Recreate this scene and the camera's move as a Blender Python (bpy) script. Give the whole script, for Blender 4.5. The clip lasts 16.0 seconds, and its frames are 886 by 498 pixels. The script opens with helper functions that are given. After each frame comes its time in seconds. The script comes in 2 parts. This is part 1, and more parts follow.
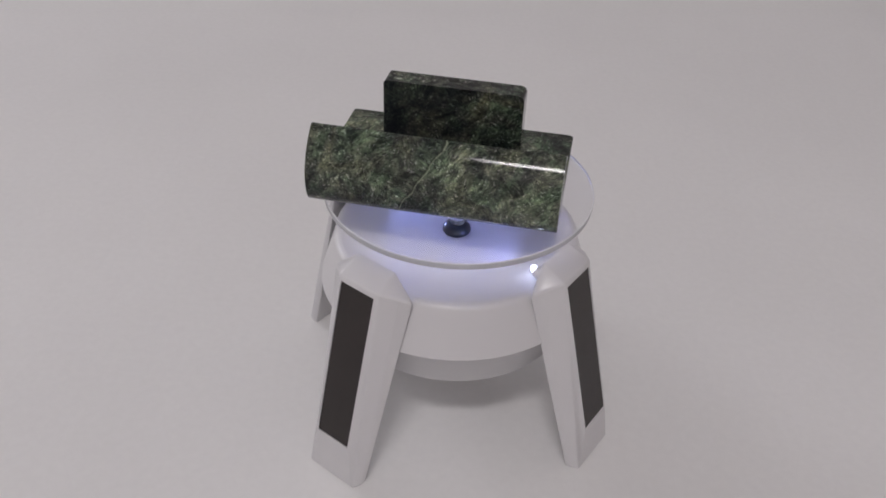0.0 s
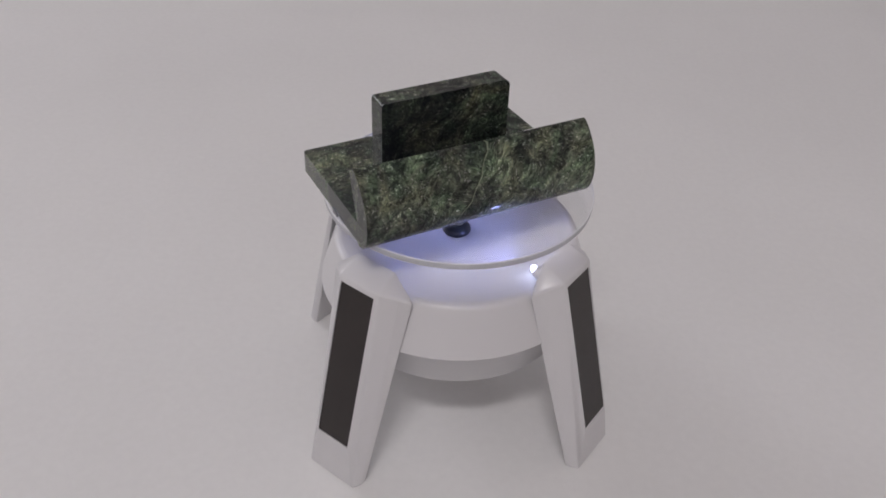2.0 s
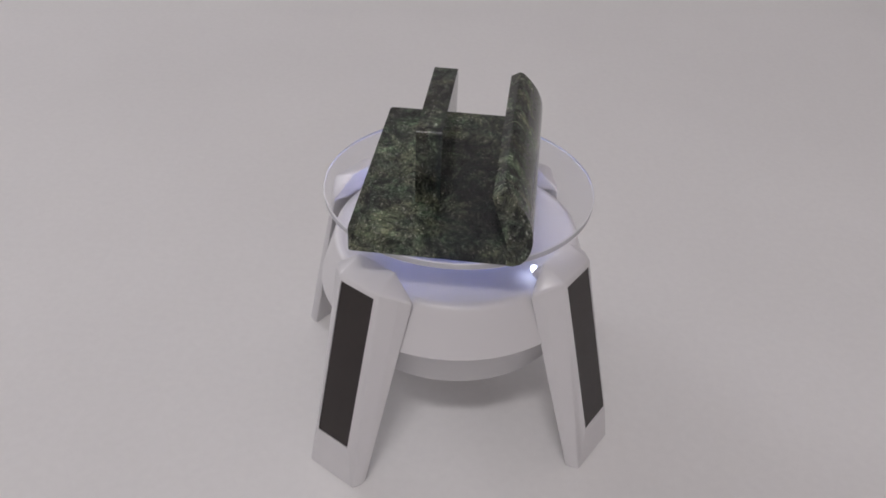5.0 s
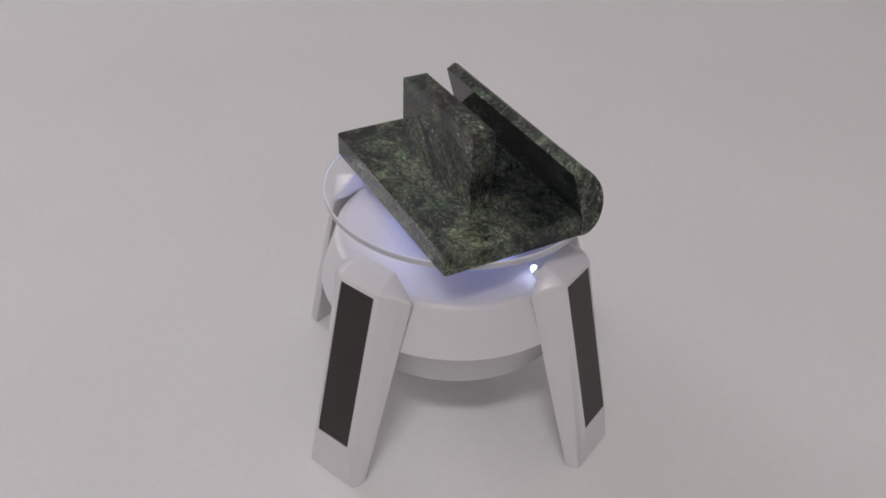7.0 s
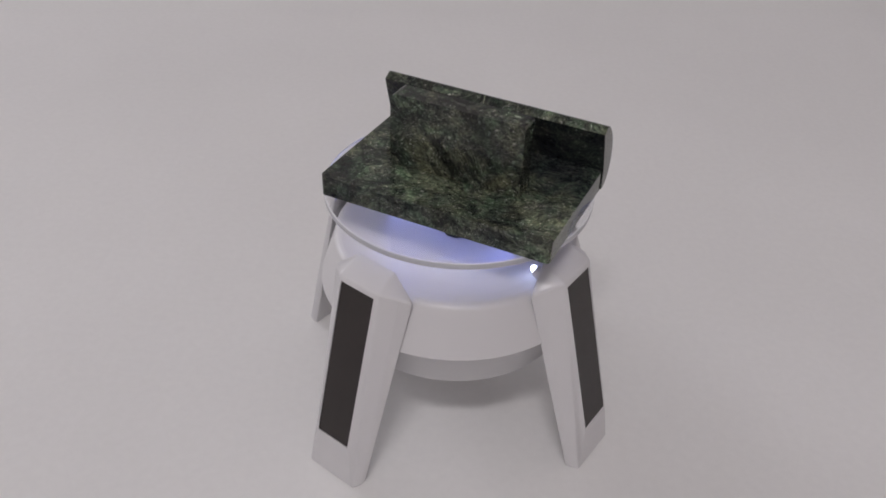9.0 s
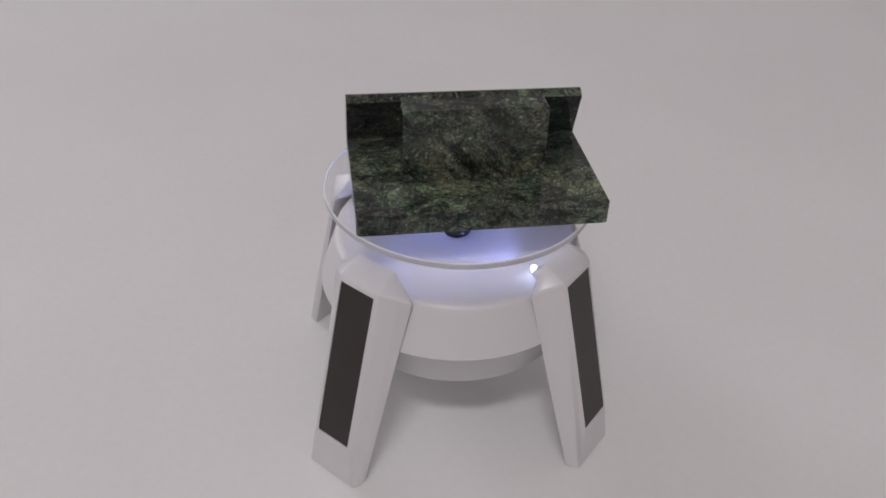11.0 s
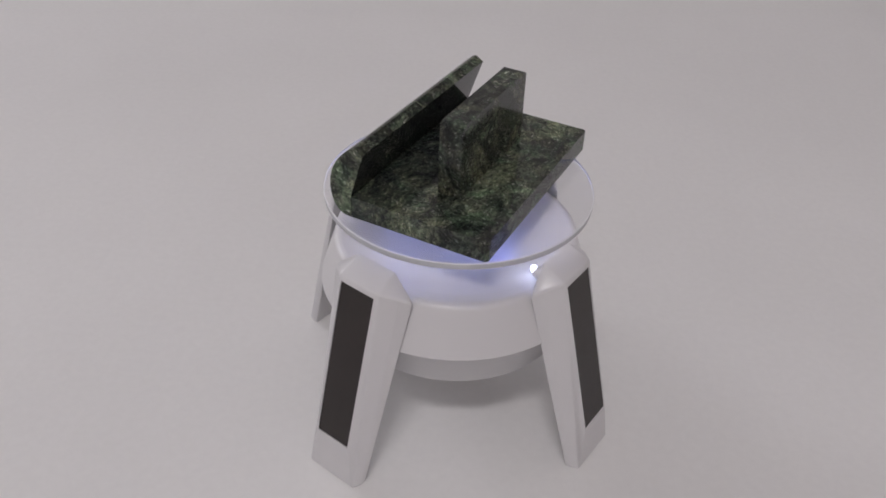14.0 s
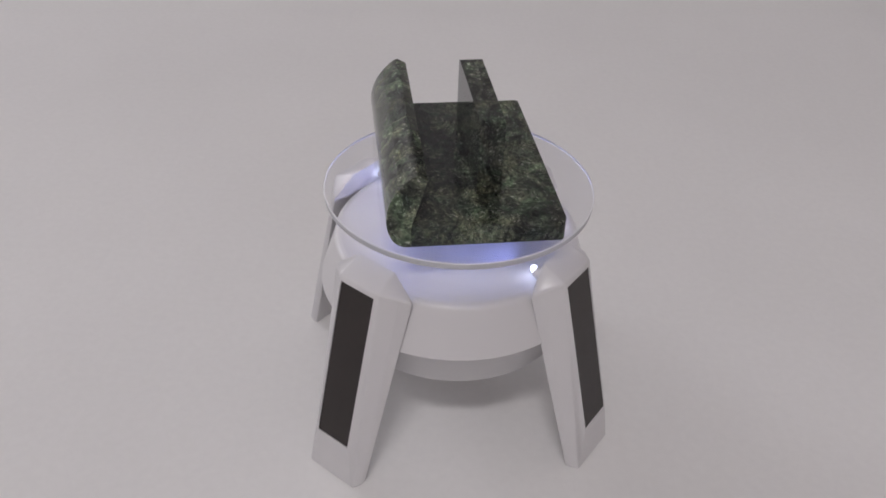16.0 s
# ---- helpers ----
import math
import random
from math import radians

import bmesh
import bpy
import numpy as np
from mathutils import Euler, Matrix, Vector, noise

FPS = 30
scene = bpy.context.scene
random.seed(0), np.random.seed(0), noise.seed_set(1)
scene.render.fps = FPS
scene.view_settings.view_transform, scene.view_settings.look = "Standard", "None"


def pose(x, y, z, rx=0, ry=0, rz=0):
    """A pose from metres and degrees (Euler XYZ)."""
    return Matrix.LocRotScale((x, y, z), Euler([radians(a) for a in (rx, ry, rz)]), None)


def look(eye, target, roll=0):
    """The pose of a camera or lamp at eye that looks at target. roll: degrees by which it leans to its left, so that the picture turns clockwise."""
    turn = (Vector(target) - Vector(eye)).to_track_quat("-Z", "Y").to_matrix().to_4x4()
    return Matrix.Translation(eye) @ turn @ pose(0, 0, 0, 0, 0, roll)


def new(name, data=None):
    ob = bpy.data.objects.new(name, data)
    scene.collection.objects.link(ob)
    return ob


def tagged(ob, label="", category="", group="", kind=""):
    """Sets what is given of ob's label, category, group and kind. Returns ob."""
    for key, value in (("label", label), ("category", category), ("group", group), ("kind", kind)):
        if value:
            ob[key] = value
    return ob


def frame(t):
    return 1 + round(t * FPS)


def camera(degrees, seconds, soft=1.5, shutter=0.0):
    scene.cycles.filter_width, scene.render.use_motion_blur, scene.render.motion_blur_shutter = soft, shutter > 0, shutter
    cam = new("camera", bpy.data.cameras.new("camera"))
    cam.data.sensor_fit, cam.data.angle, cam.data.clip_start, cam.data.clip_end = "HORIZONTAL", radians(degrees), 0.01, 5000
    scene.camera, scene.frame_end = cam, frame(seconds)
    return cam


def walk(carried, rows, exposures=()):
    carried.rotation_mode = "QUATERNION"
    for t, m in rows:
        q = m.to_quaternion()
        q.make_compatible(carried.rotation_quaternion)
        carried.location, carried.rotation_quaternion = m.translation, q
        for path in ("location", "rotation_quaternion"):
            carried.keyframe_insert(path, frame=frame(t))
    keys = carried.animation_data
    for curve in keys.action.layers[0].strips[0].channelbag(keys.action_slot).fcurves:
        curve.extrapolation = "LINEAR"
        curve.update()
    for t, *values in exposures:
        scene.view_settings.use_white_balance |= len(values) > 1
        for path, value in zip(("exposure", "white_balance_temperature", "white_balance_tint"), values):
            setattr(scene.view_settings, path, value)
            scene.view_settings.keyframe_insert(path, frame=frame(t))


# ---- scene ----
# The camera stands still.
cam = camera(53.2, 16.0, soft=1.75)
EYE = (0.0, -0.28062, 0.27511)
AIM = (-0.00474, -0.01477, 0.07966)
walk(cam, [(0.0, look(EYE, AIM, 2.195)), (16.0, look(EYE, AIM, 2.195))], exposures=[(0.0, 0.0), (16.0, 0.0)])

# ---- light: a ceiling panel, a cool window, two small diodes (further down) ----
ROOM = 2.1          # half width of the closed room
CEIL = 2.4


def area_lamp(name, at, aim, size_x, size_y, power, colour):
    data = bpy.data.lights.new(name, "AREA")
    data.shape, data.size, data.size_y, data.energy, data.color = "RECTANGLE", size_x, size_y, power, colour
    lamp = new(name, data)
    lamp.matrix_world = look(at, aim)
    return lamp


area_lamp("ceiling_lamp", (-0.23, -1.52, CEIL - 0.03), (-0.23, -1.52, 0), 0.72, 0.27, 23.5, (1.0, 0.95, 0.97))
area_lamp("window_light", (-ROOM + 0.03, 1.5, 1.3), (0, 1.5, 1.3), 1.1, 1.3, 17.6, (0.94, 0.93, 1.0))

world = bpy.data.worlds.new("world")
world.use_nodes = True
world.node_tree.nodes["Background"].inputs[0].default_value = (0.8, 0.85, 0.95, 1)
world.node_tree.nodes["Background"].inputs[1].default_value = 0.3
scene.world = world


# ---- materials ----
def material(name):
    mat = bpy.data.materials.new(name)
    mat.use_nodes = True
    nodes, links = mat.node_tree.nodes, mat.node_tree.links
    return mat, nodes, links, nodes["Principled BSDF"]


def noise_node(nodes, links, vector, scale, detail=4.0, rough=0.55, distort=0.0):
    n = nodes.new("ShaderNodeTexNoise")
    n.inputs["Scale"].default_value, n.inputs["Detail"].default_value = scale, detail
    n.inputs["Roughness"].default_value, n.inputs["Distortion"].default_value = rough, distort
    links.new(vector, n.inputs["Vector"])
    return n.outputs["Fac"]


def ramp_node(nodes, links, fac, stops):
    r = nodes.new("ShaderNodeValToRGB")
    while len(r.color_ramp.elements) < len(stops):
        r.color_ramp.elements.new(0.5)
    for e, (at, c) in zip(r.color_ramp.elements, stops):
        e.position, e.color = at, (*c, 1)
    links.new(fac, r.inputs["Fac"])
    return r.outputs["Color"]


def mix_node(nodes, links, fac, a, b, blend="MIX"):
    m = nodes.new("ShaderNodeMix")
    m.data_type, m.blend_type = "RGBA", blend
    for socket, value in ((m.inputs[0], fac), (m.inputs[6], a), (m.inputs[7], b)):
        if isinstance(value, bpy.types.NodeSocket):
            links.new(value, socket)
        elif isinstance(value, tuple):
            socket.default_value = (*value, 1)
        else:
            socket.default_value = value
    return m.outputs[2]


def maths(nodes, links, op, a, b=0.0, clamp=False):
    m = nodes.new("ShaderNodeMath")
    m.operation, m.use_clamp = op, clamp
    for socket, value in ((m.inputs[0], a), (m.inputs[1], b)):
        if isinstance(value, bpy.types.NodeSocket):
            links.new(value, socket)
        else:
            socket.default_value = value
    return m.outputs[0]


def bump_node(nodes, links, bsdf, height, strength, distance):
    b = nodes.new("ShaderNodeBump")
    b.inputs["Strength"].default_value, b.inputs["Distance"].default_value = strength, distance
    links.new(height, b.inputs["Height"])
    links.new(b.outputs["Normal"], bsdf.inputs["Normal"])


def coords(nodes):
    return nodes.new("ShaderNodeTexCoord").outputs["Object"]


def plain_material(name, colour, rough, metal=0.0, vary=0.04, scale=60.0, bump=0.0, gloss_vary=0.12):
    mat, nodes, links, bsdf = material(name)
    at = coords(nodes)
    fac = noise_node(nodes, links, at, scale, 5)
    dark = tuple(c * (1 - vary) for c in colour)
    light = tuple(min(1.0, c * (1 + vary)) for c in colour)
    links.new(ramp_node(nodes, links, fac, [(0.3, dark), (0.7, light)]), bsdf.inputs["Base Color"])
    r = maths(nodes, links, "MULTIPLY_ADD", noise_node(nodes, links, at, scale * 6, 3), gloss_vary)
    r.node.inputs[2].default_value = rough - gloss_vary / 2
    links.new(r, bsdf.inputs["Roughness"])
    bsdf.inputs["Metallic"].default_value = metal
    if bump:
        bump_node(nodes, links, bsdf, noise_node(nodes, links, at, scale * 30, 3), bump, 0.0002)
    return mat


def paper_material():
    """Matt white sheet with a faint mottle, grain and shallow waves."""
    mat, nodes, links, bsdf = material("white_paper")
    at = coords(nodes)
    fac = noise_node(nodes, links, at, 5.0, 4)
    base = ramp_node(nodes, links, fac, [(0.3, (0.74, 0.735, 0.73)), (0.7, (0.78, 0.775, 0.77))])
    grain = ramp_node(nodes, links, noise_node(nodes, links, at, 260.0, 3), [(0.3, (0.97, 0.97, 0.97)), (0.7, (1, 1, 1))])
    links.new(mix_node(nodes, links, 1.0, base, grain, "MULTIPLY"), bsdf.inputs["Base Color"])
    bsdf.inputs["Roughness"].default_value = 0.62
    waves = maths(nodes, links, "ADD", noise_node(nodes, links, at, 7.0, 2), maths(nodes, links, "MULTIPLY", noise_node(nodes, links, at, 900.0, 2), 0.01))
    bump_node(nodes, links, bsdf, waves, 0.12, 0.006)
    return mat


def stone_material(name, turn, stretch, green, value=1.0, vein_at=None, dark_zone=None, streaks=0.5):
    """Polished green serpentine: dark ground, flowing green fibres, pale flecks, hairline veins and an optional
    blue-black zone.
    """
    mat, nodes, links, bsdf = material(name)
    raw = coords(nodes)
    # slow swirl that bends the fibres
    swirl = nodes.new("ShaderNodeTexNoise")
    swirl.inputs["Scale"].default_value, swirl.inputs["Detail"].default_value = 55.0, 2.0
    links.new(raw, swirl.inputs["Vector"])
    shift = nodes.new("ShaderNodeVectorMath")
    shift.operation = "MULTIPLY_ADD"
    links.new(swirl.outputs["Color"], shift.inputs[0])
    shift.inputs[1].default_value = (0.012, 0.012, 0.012)
    links.new(raw, shift.inputs[2])
    m = nodes.new("ShaderNodeMapping")
    m.inputs["Rotation"].default_value = [radians(a) for a in turn]
    links.new(shift.outputs[0], m.inputs["Vector"])
    m2 = nodes.new("ShaderNodeMapping")
    m2.inputs["Scale"].default_value = stretch
    links.new(m.outputs["Vector"], m2.inputs["Vector"])
    fibre_at = m2.outputs["Vector"]
    broad = noise_node(nodes, links, raw, 70.0, 4, 0.6, 0.8)
    fibre = noise_node(nodes, links, fibre_at, 300.0, 6, 0.68, 0.8)
    mottle = noise_node(nodes, links, shift.outputs[0], 300.0, 6, 0.70, 0.9)
    fine = noise_node(nodes, links, shift.outputs[0], 850.0, 4, 0.7, 0.6)
    ground = ramp_node(nodes, links, broad, [(0.34, (0.018, 0.020, 0.022)), (0.46, (0.036, 0.042, 0.034)), (0.57, green), (0.70, (0.078, 0.086, 0.060))])
    streak = ramp_node(nodes, links, fibre, [(0.30, (0.012, 0.014, 0.013)), (0.46, (0.038, 0.043, 0.034)), (0.58, (0.088, 0.098, 0.068)), (0.72, (0.20, 0.21, 0.15))])
    spots = ramp_node(nodes, links, mottle, [(0.30, (0.012, 0.013, 0.014)), (0.46, (0.036, 0.042, 0.034)), (0.58, (0.078, 0.090, 0.066)), (0.72, (0.16, 0.165, 0.13))])
    colour = mix_node(nodes, links, 0.68, ground, mix_node(nodes, links, streaks, spots, streak))
    specks = ramp_node(nodes, links, fine, [(0.36, (0.40, 0.40, 0.42)), (0.50, (1.0, 1.0, 1.0)), (0.64, (1.8, 1.8, 1.7))])
    colour = mix_node(nodes, links, 1.0, colour, specks, "MULTIPLY")
    flecks = ramp_node(nodes, links, noise_node(nodes, links, shift.outputs[0], 950.0, 4, 0.66, 0.8), [(0.585, (0, 0, 0)), (0.66, (0.65, 0.65, 0.65))])
    colour = mix_node(nodes, links, flecks, colour, (0.36, 0.365, 0.315))
    pits = ramp_node(nodes, links, noise_node(nodes, links, shift.outputs[0], 420.0, 4, 0.68, 0.8), [(0.36, (0.8, 0.8, 0.8)), (0.45, (0, 0, 0))])
    colour = mix_node(nodes, links, pits, colour, (0.010, 0.011, 0.012))
    blotch = ramp_node(nodes, links, noise_node(nodes, links, fibre_at, 170.0, 6, 0.68, 0.6), [(0.38, (0.32, 0.33, 0.36)), (0.50, (1.0, 1.0, 1.0)), (0.63, (1.6, 1.6, 1.5))])
    colour = mix_node(nodes, links, 1.0, colour, blotch, "MULTIPLY")
    clouds = ramp_node(nodes, links, noise_node(nodes, links, raw, 42.0, 3, 0.6, 0.4), [(0.38, (0.55, 0.55, 0.60)), (0.50, (1.0, 1.0, 1.0)), (0.62, (1.40, 1.42, 1.34))])
    colour = mix_node(nodes, links, 1.0, colour, clouds, "MULTIPLY")
    tone = ramp_node(nodes, links, noise_node(nodes, links, raw, 85.0, 3, 0.55, 0.9), [(0.38, (0.90, 1.07, 0.96)), (0.50, (1.0, 1.0, 1.0)), (0.62, (1.04, 1.0, 0.92))])
    colour = mix_node(nodes, links, 1.0, colour, tone, "MULTIPLY")
    # hairline veins along the zero crossings of a warped noise
    line = noise_node(nodes, links, fibre_at, 75.0, 3, 0.5, 1.5)
    near = maths(nodes, links, "ABSOLUTE", maths(nodes, links, "SUBTRACT", line, 0.5))
    vein = ramp_node(nodes, links, near, [(0.0, (0.45, 0.45, 0.45)), (0.012, (0, 0, 0))])
    gate = ramp_node(nodes, links, noise_node(nodes, links, raw, 60.0, 2), [(0.5, (0, 0, 0)), (0.62, (1, 1, 1))])
    colour = mix_node(nodes, links, mix_node(nodes, links, 1.0, vein, gate, "MULTIPLY"), colour, (0.20, 0.23, 0.16))
    sep = nodes.new("ShaderNodeSeparateXYZ")
    links.new(raw, sep.inputs[0])
    # darker blue-black on one side of a ragged plane
    if dark_zone:
        lx, ly, lz, d, width, depth = dark_zone
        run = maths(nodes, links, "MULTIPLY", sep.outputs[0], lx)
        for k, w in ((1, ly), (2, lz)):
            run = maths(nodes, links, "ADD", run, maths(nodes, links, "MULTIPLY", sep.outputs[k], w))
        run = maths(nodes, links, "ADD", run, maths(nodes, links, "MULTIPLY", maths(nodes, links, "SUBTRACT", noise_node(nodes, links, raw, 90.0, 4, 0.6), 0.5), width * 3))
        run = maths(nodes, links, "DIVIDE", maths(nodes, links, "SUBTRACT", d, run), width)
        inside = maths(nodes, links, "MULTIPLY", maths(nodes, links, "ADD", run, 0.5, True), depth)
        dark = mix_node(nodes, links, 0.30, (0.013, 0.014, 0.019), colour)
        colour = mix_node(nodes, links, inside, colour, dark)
    if vein_at:
        ax, az, d = vein_at
        run = maths(nodes, links, "ADD", maths(nodes, links, "MULTIPLY", sep.outputs[0], ax), maths(nodes, links, "MULTIPLY", sep.outputs[2], az))
        run = maths(nodes, links, "ADD", run, maths(nodes, links, "MULTIPLY", maths(nodes, links, "SUBTRACT", noise_node(nodes, links, raw, 170.0, 3), 0.5), 0.004))
        off = maths(nodes, links, "ABSOLUTE", maths(nodes, links, "SUBTRACT", run, d))
        crack = ramp_node(nodes, links, maths(nodes, links, "MULTIPLY", off, 1000.0), [(0.0, (0.7, 0.7, 0.7)), (0.28, (0, 0, 0))])
        beside = ramp_node(nodes, links, maths(nodes, links, "MULTIPLY", maths(nodes, links, "ABSOLUTE", maths(nodes, links, "SUBTRACT", run, d - 0.0006)), 1000.0), [(0.0, (0.7, 0.7, 0.7)), (0.5, (0, 0, 0))])
        colour = mix_node(nodes, links, beside, colour, (0.016, 0.019, 0.013))
        colour = mix_node(nodes, links, crack, colour, (0.24, 0.27, 0.18))
    colour = mix_node(nodes, links, 1.0, colour, (value, value, value * 1.03), "MULTIPLY")
    links.new(colour, bsdf.inputs["Base Color"])
    rough = ramp_node(nodes, links, fine, [(0.3, (0.05, 0.05, 0.05)), (0.7, (0.11, 0.11, 0.11))])
    links.new(rough, bsdf.inputs["Roughness"])
    bsdf.inputs["IOR"].default_value = 1.36
    bump_node(nodes, links, bsdf, fine, 0.03, 0.0003)
    return mat


def clear_material(name, tint):
    mat, nodes, links, bsdf = material(name)
    bsdf.inputs["Base Color"].default_value = (*tint, 1)
    bsdf.inputs["Transmission Weight"].default_value = 1.0
    bsdf.inputs["IOR"].default_value = 1.42
    bsdf.inputs["Roughness"].default_value = 0.015
    return mat


def glow_material(name, colour, strength):
    mat, nodes, links, bsdf = material(name)
    bsdf.inputs["Base Color"].default_value = (0.9, 0.9, 0.95, 1)
    bsdf.inputs["Emission Color"].default_value = (*colour, 1)
    bsdf.inputs["Emission Strength"].default_value = strength
    bsdf.inputs["Roughness"].default_value = 0.1
    return mat


PAPER = paper_material()
WALL = plain_material("wall_paint", (0.68, 0.66, 0.65), 0.8, scale=6, bump=0.1)
WARM_WALL = plain_material("warm_wall_paint", (0.67, 0.61, 0.585), 0.8, scale=6, bump=0.1)
CEILING = plain_material("ceiling_paint", (0.82, 0.81, 0.80), 0.8, scale=6, bump=0.1)
WHITE = plain_material("white_plastic", (0.65, 0.642, 0.655), 0.31, vary=0.012, scale=18, gloss_vary=0.02)
PANEL = plain_material("solar_film", (0.021, 0.0155, 0.014), 0.34, vary=0.12, scale=40)
RUBBER = plain_material("dark_rubber", (0.012, 0.013, 0.018), 0.3, vary=0.2, scale=200)
CLEAR = clear_material("clear_acrylic", (0.945, 0.95, 0.975))
# pale, part-opaque rim: light caught inside the clear acrylic, put into its colour
RIM = clear_material("bright_acrylic_bevel", (0.95, 0.955, 0.99))
RIM.node_tree.nodes["Principled BSDF"].inputs["Transmission Weight"].default_value = 0.25
RIM.node_tree.nodes["Principled BSDF"].inputs["Roughness"].default_value = 0.06
EDGE = clear_material("pale_acrylic_edge", (0.90, 0.91, 0.97))
EDGE.node_tree.nodes["Principled BSDF"].inputs["Transmission Weight"].default_value = 0.46
EDGE.node_tree.nodes["Principled BSDF"].inputs["Roughness"].default_value = 0.05
GLOW = glow_material("diode_glow", (0.62, 0.68, 1.0), 10.0)
LOG = stone_material("stone_half_round", (0, -40, 0), (1.0, 1.0, 0.42), (0.052, 0.070, 0.044), 1.3, vein_at=(0.84, -0.54, -0.0152), streaks=0.6)
# blue-black towards the rail: stone tone plus the rail's dark reflection, painted in
SLAB = stone_material("stone_slab", (0, 0, 12), (0.45, 1.0, 1.0), (0.040, 0.066, 0.042), 1.12, dark_zone=(0.10, 1.0, 0.0, -0.001, 0.006, 0.75), streaks=0.45)
# upright turns blue-black towards its front face
UPRIGHT = stone_material("stone_upright", (0, -45, 0), (1.0, 1.0, 0.45), (0.070, 0.070, 0.044), 1.1, dark_zone=(0.05, 1.0, 0.0, 0.0032, 0.0014, 0.9), streaks=0.32)
DARK_SIDE = stone_material("stone_dark_side", (0, 85, 0), (1.0, 1.0, 0.4), (0.022, 0.025, 0.027), 0.9, dark_zone=(0.0, 0.0, 0.0, 1.0, 1.0, 0.85))


# ---- mesh helpers ----
def part(name, bm, mat, parent=None, label="", smooth=True):
    bmesh.ops.recalc_face_normals(bm, faces=bm.faces)
    me = bpy.data.meshes.new(name)
    bm.to_mesh(me)
    bm.free()
    me.materials.append(mat)
    if smooth:
        me.shade_smooth()
        me.set_sharp_from_angle(angle=radians(32))
        for face in me.polygons:
            if abs(face.normal.z) > 0.9995 or face.area > 2e-4:
                face.use_smooth = False
    ob = new(name, me)
    ob.parent = parent
    if label:
        ob["label"] = label
    return ob


def lathe(profile, steps=128):
    """Turns a profile of (radius, z) about the z axis."""
    bm = bmesh.new()
    rings = []
    for r, z in profile:
        if r < 1e-6:
            rings.append([bm.verts.new((0, 0, z))])
        else:
            rings.append([bm.verts.new((r * math.cos(2 * math.pi * i / steps), r * math.sin(2 * math.pi * i / steps), z)) for i in range(steps)])
    for a, b in zip(rings, rings[1:]):
        for i in range(steps):
            j = (i + 1) % steps
            corners = [a[i % len(a)], a[j % len(a)], b[j % len(b)], b[i % len(b)]]
            corners = list(dict.fromkeys(corners))
            if len(corners) > 2:
                bm.faces.new(corners)
    return bm


def extrude_profile(points, x0, x1, axis="x"):
    """A prism of a closed outline, given in the plane across the axis."""
    bm = bmesh.new()
    ends = []
    for x in (x0, x1):
        if axis == "x":
            ends.append([bm.verts.new((x, a, b)) for a, b in points])
        elif axis == "y":
            ends.append([bm.verts.new((a, x, b)) for a, b in points])
        else:
            ends.append([bm.verts.new((a, b, x)) for a, b in points])
    bm.faces.new(ends[0])
    bm.faces.new(list(reversed(ends[1])))
    n = len(points)
    for i in range(n):
        j = (i + 1) % n
        bm.faces.new((ends[0][i], ends[1][i], ends[1][j], ends[0][j]))
    return bm


def soften(bm, width, segments=2, sharper_than=28, keep=()):
    edges = [e for e in bm.edges if len(e.link_faces) == 2 and e.calc_face_angle(0) > radians(sharper_than) and not any(c in keep for c in e.verts)]
    bmesh.ops.bevel(bm, geom=edges, offset=width, segments=segments, profile=0.5, affect="EDGES", clamp_overlap=True)
    return bm


def rounded_rect(x0, y0, x1, y1, radii, steps=6):
    """Outline of a rectangle; radii for the corners (x0,y0), (x1,y0), (x1,y1), (x0,y1)."""
    out = []
    for (cx, cy), r, start in zip(((x0, y0), (x1, y0), (x1, y1), (x0, y1)), radii, (180, 270, 0, 90)):
        mx, my = cx + (r if cx == x0 else -r), cy + (r if cy == y0 else -r)
        for k in range(steps + 1):
            a = radians(start + 90 * k / steps)
            out.append((mx + r * math.cos(a), my + r * math.sin(a)))
    return out


# ---- the setting ----
def sheet(name, corners, thick, mat, label, category):
    bm = bmesh.new()
    vs = [bm.verts.new(c) for c in corners]
    f = bm.faces.new(vs)
    f.normal_update()
    n = f.normal.copy()
    made = bmesh.ops.extrude_face_region(bm, geom=[f])
    for v in made["geom"]:
        if isinstance(v, bmesh.types.BMVert):
            v.co -= n * thick
    return tagged(part(name, bm, mat, smooth=False), label, category, kind="structure")


def setting():
    r, c = ROOM, CEIL
    sheet("ground", [(-r, -r, 0), (r, -r, 0), (r, r, 0), (-r, r, 0)], 0.02, PAPER, "matt white paper sheet covering the table", "backdrop")
    sheet("ceiling", [(-r, r, c), (r, r, c), (r, -r, c), (-r, -r, c)], 0.05, CEILING, "plain white painted ceiling", "ceiling")
    sheet("wall_north", [(-r, r, 0), (r, r, 0), (r, r, c), (-r, r, c)], 0.05, WALL, "plain pale painted wall", "wall")
    sheet("wall_south", [(r, -r, 0), (-r, -r, 0), (-r, -r, c), (r, -r, c)], 0.05, WALL, "plain pale painted wall", "wall")
    sheet("wall_east", [(r, r, 0), (r, -r, 0), (r, -r, c), (r, r, c)], 0.05, WARM_WALL, "plain warm beige painted wall", "wall")
    sheet("wall_west", [(-r, -r, 0), (-r, r, 0), (-r, r, c), (-r, -r, c)], 0.05, WALL, "plain pale painted wall", "wall")


# ---- the solar turntable ----
DISC_TOP = 0.100
LEGS = (-126.1, -34.2, 54.4, 144.5)   # the way each leg points
HUB = (-0.0011, 0.0017)               # the middle of the four legs


def front_x(z):
    return 0.0550 + (0.0807 - z) * 0.2603


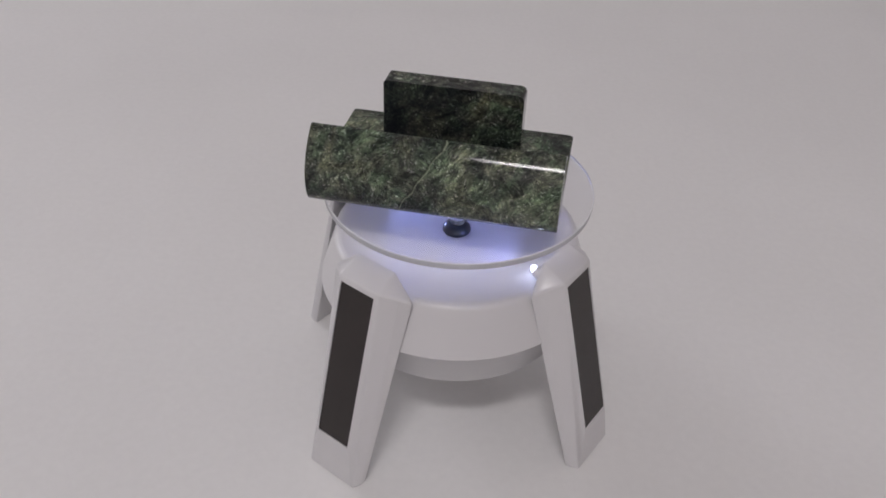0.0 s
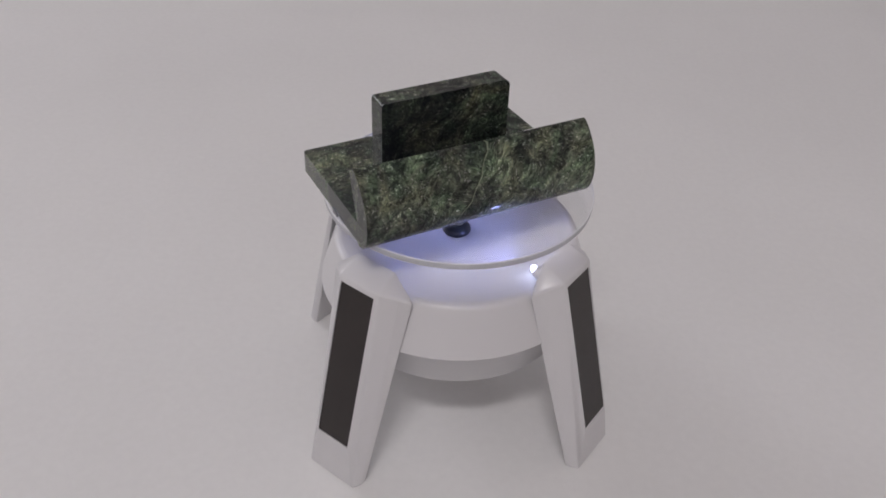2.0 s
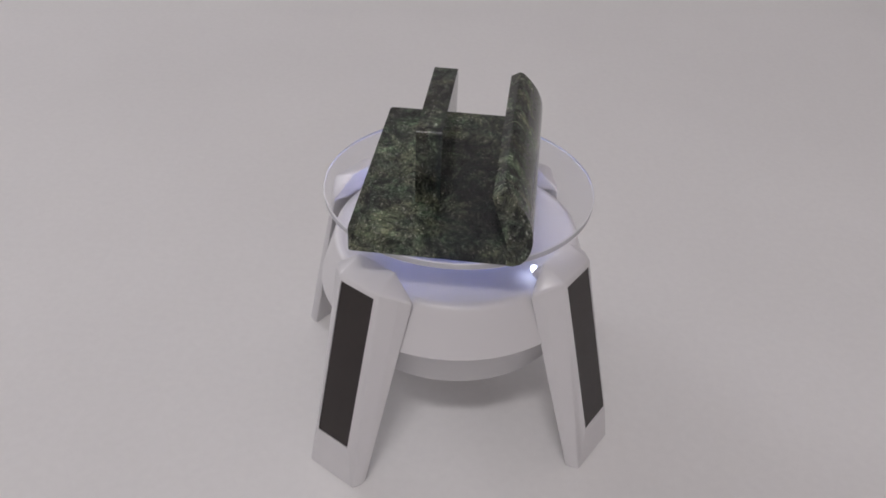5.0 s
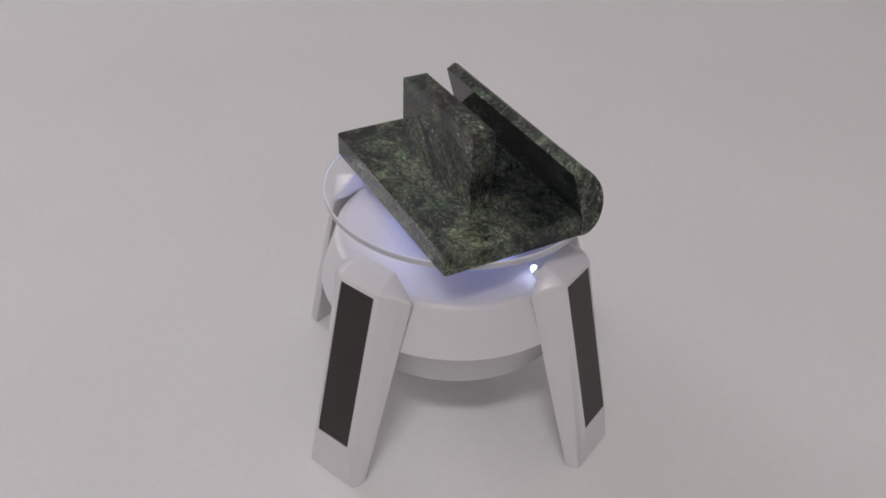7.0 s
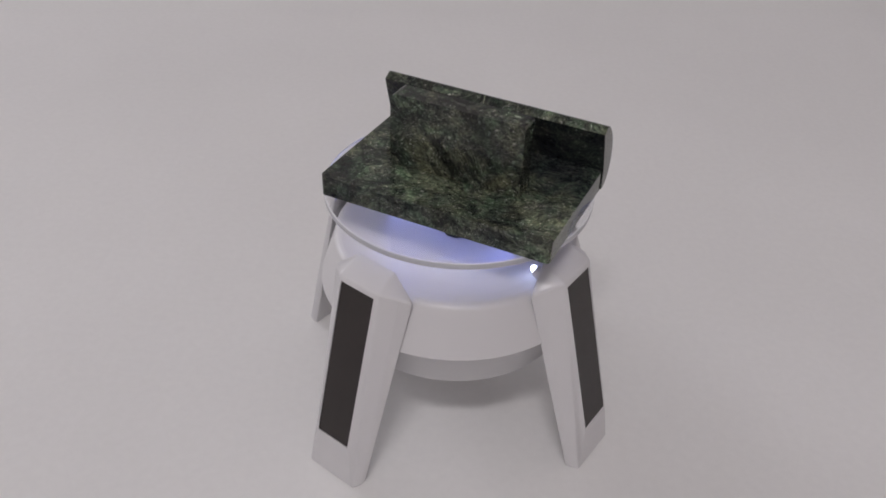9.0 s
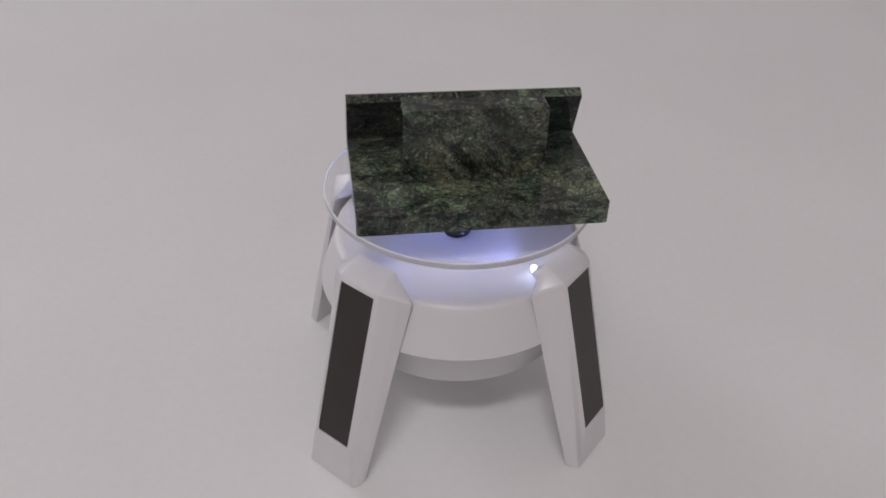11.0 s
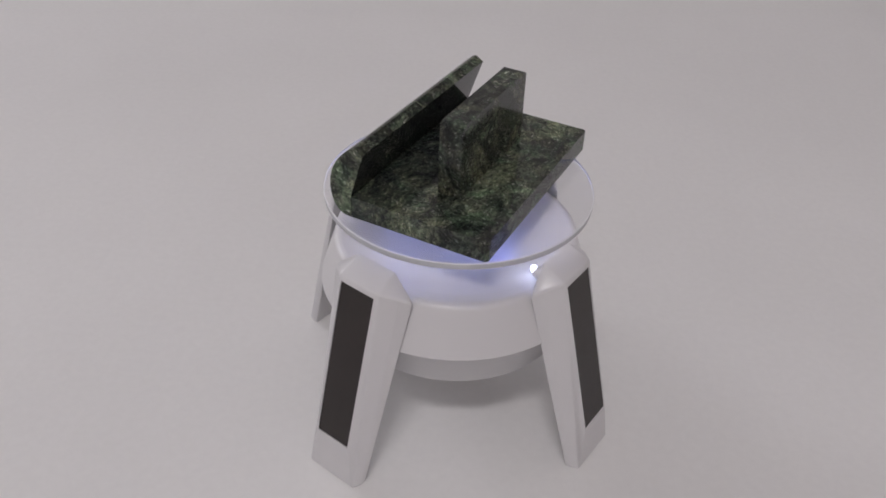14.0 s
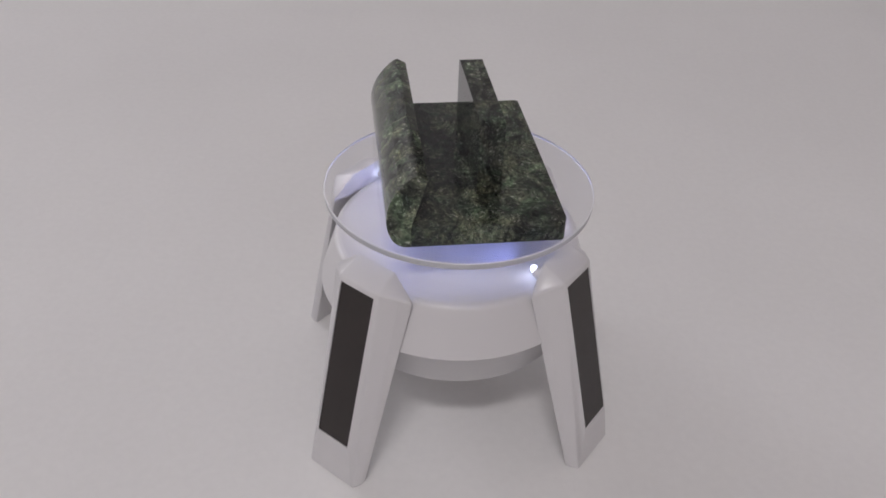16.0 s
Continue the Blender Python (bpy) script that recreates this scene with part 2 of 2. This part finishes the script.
def leg_mesh():
    """A tapered, faceted leg; x runs outwards from the axis, z up from the table."""
    half = {"F0": (front_x(0.0830), 0.0090, 0.0830), "F1": (0.0728, 0.0112, 0.0), "A": (0.0482, 0.0084, 0.0856), "T": (0.0445, 0.0085, 0.0870),
            "C0": (0.0495, 0.0150, 0.0808), "C1": (0.0697, 0.0126, 0.0), "B0": (0.0463, 0.0184, 0.0788), "B1": (0.0672, 0.0128, 0.0), "I": (0.0448, 0.0110, 0.0770)}
    bm = bmesh.new()
    v = {}
    for k, (x, y, z) in half.items():
        v[k, 1], v[k, -1] = bm.verts.new((x, y, z)), bm.verts.new((x, -y, z))
    front = [v["F0", -1], v["F0", 1], v["F1", 1], v["F1", -1]]
    edge = [(0.0808, -0.0077), (0.0808, 0.0077), (0.0188, 0.0076), (0.0188, -0.0076)]
    rim = [bm.verts.new((front_x(z), y, z)) for z, y in edge]
    deep = [bm.verts.new((front_x(z) - 0.0008, y, z - 0.0002)) for z, y in edge]
    for i in range(4):
        j = (i + 1) % 4
        bm.faces.new((front[i], front[j], rim[j], rim[i]))
        bm.faces.new((rim[i], rim[j], deep[j], deep[i]))
    bm.faces.new(deep)
    for k0, k1 in (("B0", "B1"), ("T", "I"), ("I", "B0")):
        bm.faces.new((v[k0, -1], v[k0, 1], v[k1, 1], v[k1, -1]))
    for s in (1, -1):
        for ring in (("F0", "C0", "C1", "F1"), ("C0", "B0", "B1", "C1"), ("F0", "A", "C0"), ("A", "T", "B0", "C0"), ("T", "I", "B0")):
            bm.faces.new([v[k, s] for k in ring])
    bm.faces.new([v["F0", -1], v["F0", 1], v["A", 1], v["T", 1], v["T", -1], v["A", -1]])
    bm.faces.new([v["F1", 1], v["C1", 1], v["B1", 1], v["B1", -1], v["C1", -1], v["F1", -1]])
    bmesh.ops.recalc_face_normals(bm, faces=bm.faces)
    return soften(bm, 0.0007, 2, 12, set(rim + deep))


def panel_mesh():
    """Thin film let into the front of a leg."""
    top, low, n = (front_x(0.0807), 0.0807), (front_x(0.0189), 0.0189), (0.968, 0.252)
    bm = bmesh.new()
    lift = ((-0.00035, 1.0), (-0.00075, 1.0))
    rings = []
    for d, _ in lift:
        rings.append([bm.verts.new((x + n[0] * d, y, z + n[1] * d)) for (x, z), y in ((top, -0.0076), (top, 0.0076), (low, 0.0075), (low, -0.0075))])
    bm.faces.new(rings[0])
    bm.faces.new(list(reversed(rings[1])))
    for i in range(4):
        j = (i + 1) % 4
        bm.faces.new((rings[0][i], rings[1][i], rings[1][j], rings[0][j]))
    return bm


def turntable():
    stand = tagged(new("solar_turntable"), "white plastic solar display turntable with four legs and clear disc", "turntable")
    part("body", lathe([(0, 0.0770), (0.0120, 0.0771), (0.0300, 0.0780), (0.0400, 0.0786), (0.0442, 0.0787), (0.0456, 0.0785), (0.0465, 0.0780), (0.0471, 0.0771), (0.0475, 0.0760),
                        (0.0526, 0.0600), (0.0528, 0.0592), (0.0526, 0.0586), (0.0508, 0.0570), (0.0462, 0.0430), (0.0452, 0.0416),
                        (0.0430, 0.0412), (0, 0.0412)]), WHITE, stand)
    leg = None
    for a in LEGS:
        if leg is None:
            leg = part("leg", leg_mesh(), WHITE, stand)
            film = part("solar_panel", panel_mesh(), PANEL, leg, "matt black solar film strip", smooth=False)
        else:
            twin = new("leg", leg.data)
            twin.parent = stand
            strip = new("solar_panel", film.data)
            strip.parent, strip["label"] = twin, film["label"]
            leg = twin
        leg.matrix_basis = pose(HUB[0], HUB[1], 0, 0, 0, a)
    part("spindle", lathe([(0, 0.0769), (0.0052, 0.0769), (0.0055, 0.0777), (0.0054, 0.0786), (0.0046, 0.0797), (0.0034, 0.0802), (0, 0.0803)], 48), RUBBER, stand, "black rubber spindle cap")
    for a, r, z, watts, tilt, spread in ((-44.7, 0.0413, 0.0824, 0.0066, 0.26, 115), (135.3, 0.0413, 0.0824, 0.0095, 0.30, 120)):
        dome = [(0, 0.0027)] + [(0.0013 * math.cos(radians(t)), 0.0014 + 0.0013 * math.sin(radians(t))) for t in range(75, -1, -15)] + [(0.0013, -0.004), (0, -0.004)]
        seat = Matrix.Translation(pose(0, 0, 0, 0, 0, a) @ Vector((r, 0, z)))
        diode = part("diode", lathe(dome, 24), GLOW, stand, "glowing cool white light diode")
        diode.matrix_basis = seat @ pose(0, 0, 0, 0, 0, a + 180) @ pose(0, 0, 0, 0, 80, 0)
        part("bezel", lathe([(0.0015, -0.0040), (0.0015, 0.0001), (0.0017, 0.0003), (0.0020, 0.0003), (0.0022, 0.0001), (0.0022, -0.0040)], 24), WHITE, diode, "white plastic bezel")
        inward = -Vector((math.cos(radians(a)), math.sin(radians(a)), 0.0))
        start = seat.translation + inward * 0.0040 + Vector((0, 0, 0.0030))
        lamp = area_lamp("diode_light", start, start + inward + Vector((0, 0, tilt)), 0.0024, 0.0024, watts, (0.30, 0.36, 1.0))
        lamp.data.shape, lamp.data.spread = "DISK", radians(spread)
    disc = part("disc", lathe([(0, 0.0), (0.0498, 0.0), (0.0501, -0.0001), (0.0502, -0.0004), (0.0502, -0.0022), (0.0501, -0.0025), (0.0498, -0.0026), (0, -0.0026)], 160), CLEAR, stand, "clear acrylic turning disc")
    disc.visible_shadow = False
    disc.data.materials.append(RIM)
    disc.data.materials.append(EDGE)
    for face in disc.data.polygons:
        if abs(face.normal.z) < 0.98:
            face.material_index = 2 if abs(face.normal.z) < 0.3 else 1
    collar = part("collar", lathe([(0, -0.0027), (0.0048, -0.0027), (0.0046, -0.0060), (0.0036, -0.0080), (0.0030, -0.0190), (0, -0.0190)], 48), CLEAR, disc, "clear acrylic collar")
    collar.visible_shadow = False
    return disc


# ---- the stone holder ----
def half_round_mesh(x0, x1):
    knots = [(-0.0232, 0.0), (-0.0258, 0.0012), (-0.0280, 0.0040), (-0.0292, 0.0080), (-0.0294, 0.0120), (-0.0287, 0.0160), (-0.0270, 0.0200),
             (-0.0243, 0.0238), (-0.0217, 0.0264), (-0.0203, 0.0274)]
    arc = []
    for i in range(len(knots) - 1):
        p0, p1, p2, p3 = (Vector(knots[min(max(j, 0), len(knots) - 1)]) for j in (i - 1, i, i + 1, i + 2))
        for k in range(4):
            u = k / 4
            arc.append(tuple(0.5 * (2 * p1 + (p2 - p0) * u + (2 * p0 - 5 * p1 + 4 * p2 - p3) * u * u + (3 * p1 - p0 - 3 * p2 + p3) * u ** 3)))
    arc += [(-0.0203, 0.0274), (-0.0192, 0.0276), (-0.0160, 0.0258), (-0.0211, 0.0082), (-0.0211, 0.0)]
    bm = extrude_profile(arc, x0, x1)
    # the rail is ground a little leaner towards one end
    for v in bm.verts:
        if v.co.x < 0:
            v.co.y += 0.0010 * v.co.z / 0.0276
            v.co.x -= 0.0004
    return soften(bm, 0.0003, 2, 40)


def holder():
    stone = tagged(new("card_holder"), "polished dark green veined marble card holder on the disc", "card holder")
    x0, x1 = -0.0485, 0.0396
    rail = part("front_rail", half_round_mesh(x0, x1), LOG, stone, "half-round polished green marble rail")
    # the sawn flat side is given the nearly black stone colour
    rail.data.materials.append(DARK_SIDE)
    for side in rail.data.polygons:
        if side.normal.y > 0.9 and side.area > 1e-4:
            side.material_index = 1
    outline = rounded_rect(x0, -0.0210, x1, 0.0316, (0.0002, 0.0002, 0.0018, 0.0014))
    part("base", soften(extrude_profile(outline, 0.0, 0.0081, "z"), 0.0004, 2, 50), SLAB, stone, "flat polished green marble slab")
    face = rounded_rect(-0.0290, 0.0084, 0.0218, 0.0361, (0.0002, 0.0002, 0.0024, 0.0013))
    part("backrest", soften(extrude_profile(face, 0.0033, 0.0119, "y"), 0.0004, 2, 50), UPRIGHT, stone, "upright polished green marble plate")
    return stone


setting()
TURNING_DISC = turntable()
HOLDER = holder()

# seconds and the turn about the axis, in degrees
TURN = [(0.0, -9.4), (0.6, 2.2), (2.5, 39.4), (3.5, 58.2), (7.0, 120.6), (8.0, 138.0), (9.0, 155.9), (12.5, 216.5), (14.0, 244.0), (15.5, 270.5), (16.0, 279.5)]


def motions():
    walk(HOLDER, [(t, pose(-0.0006, 0, DISC_TOP + 0.0002, 0, 0, a)) for t, a in TURN])
    walk(TURNING_DISC, [(t, pose(0, 0, DISC_TOP, 0, 0, a)) for t, a in TURN])


motions()
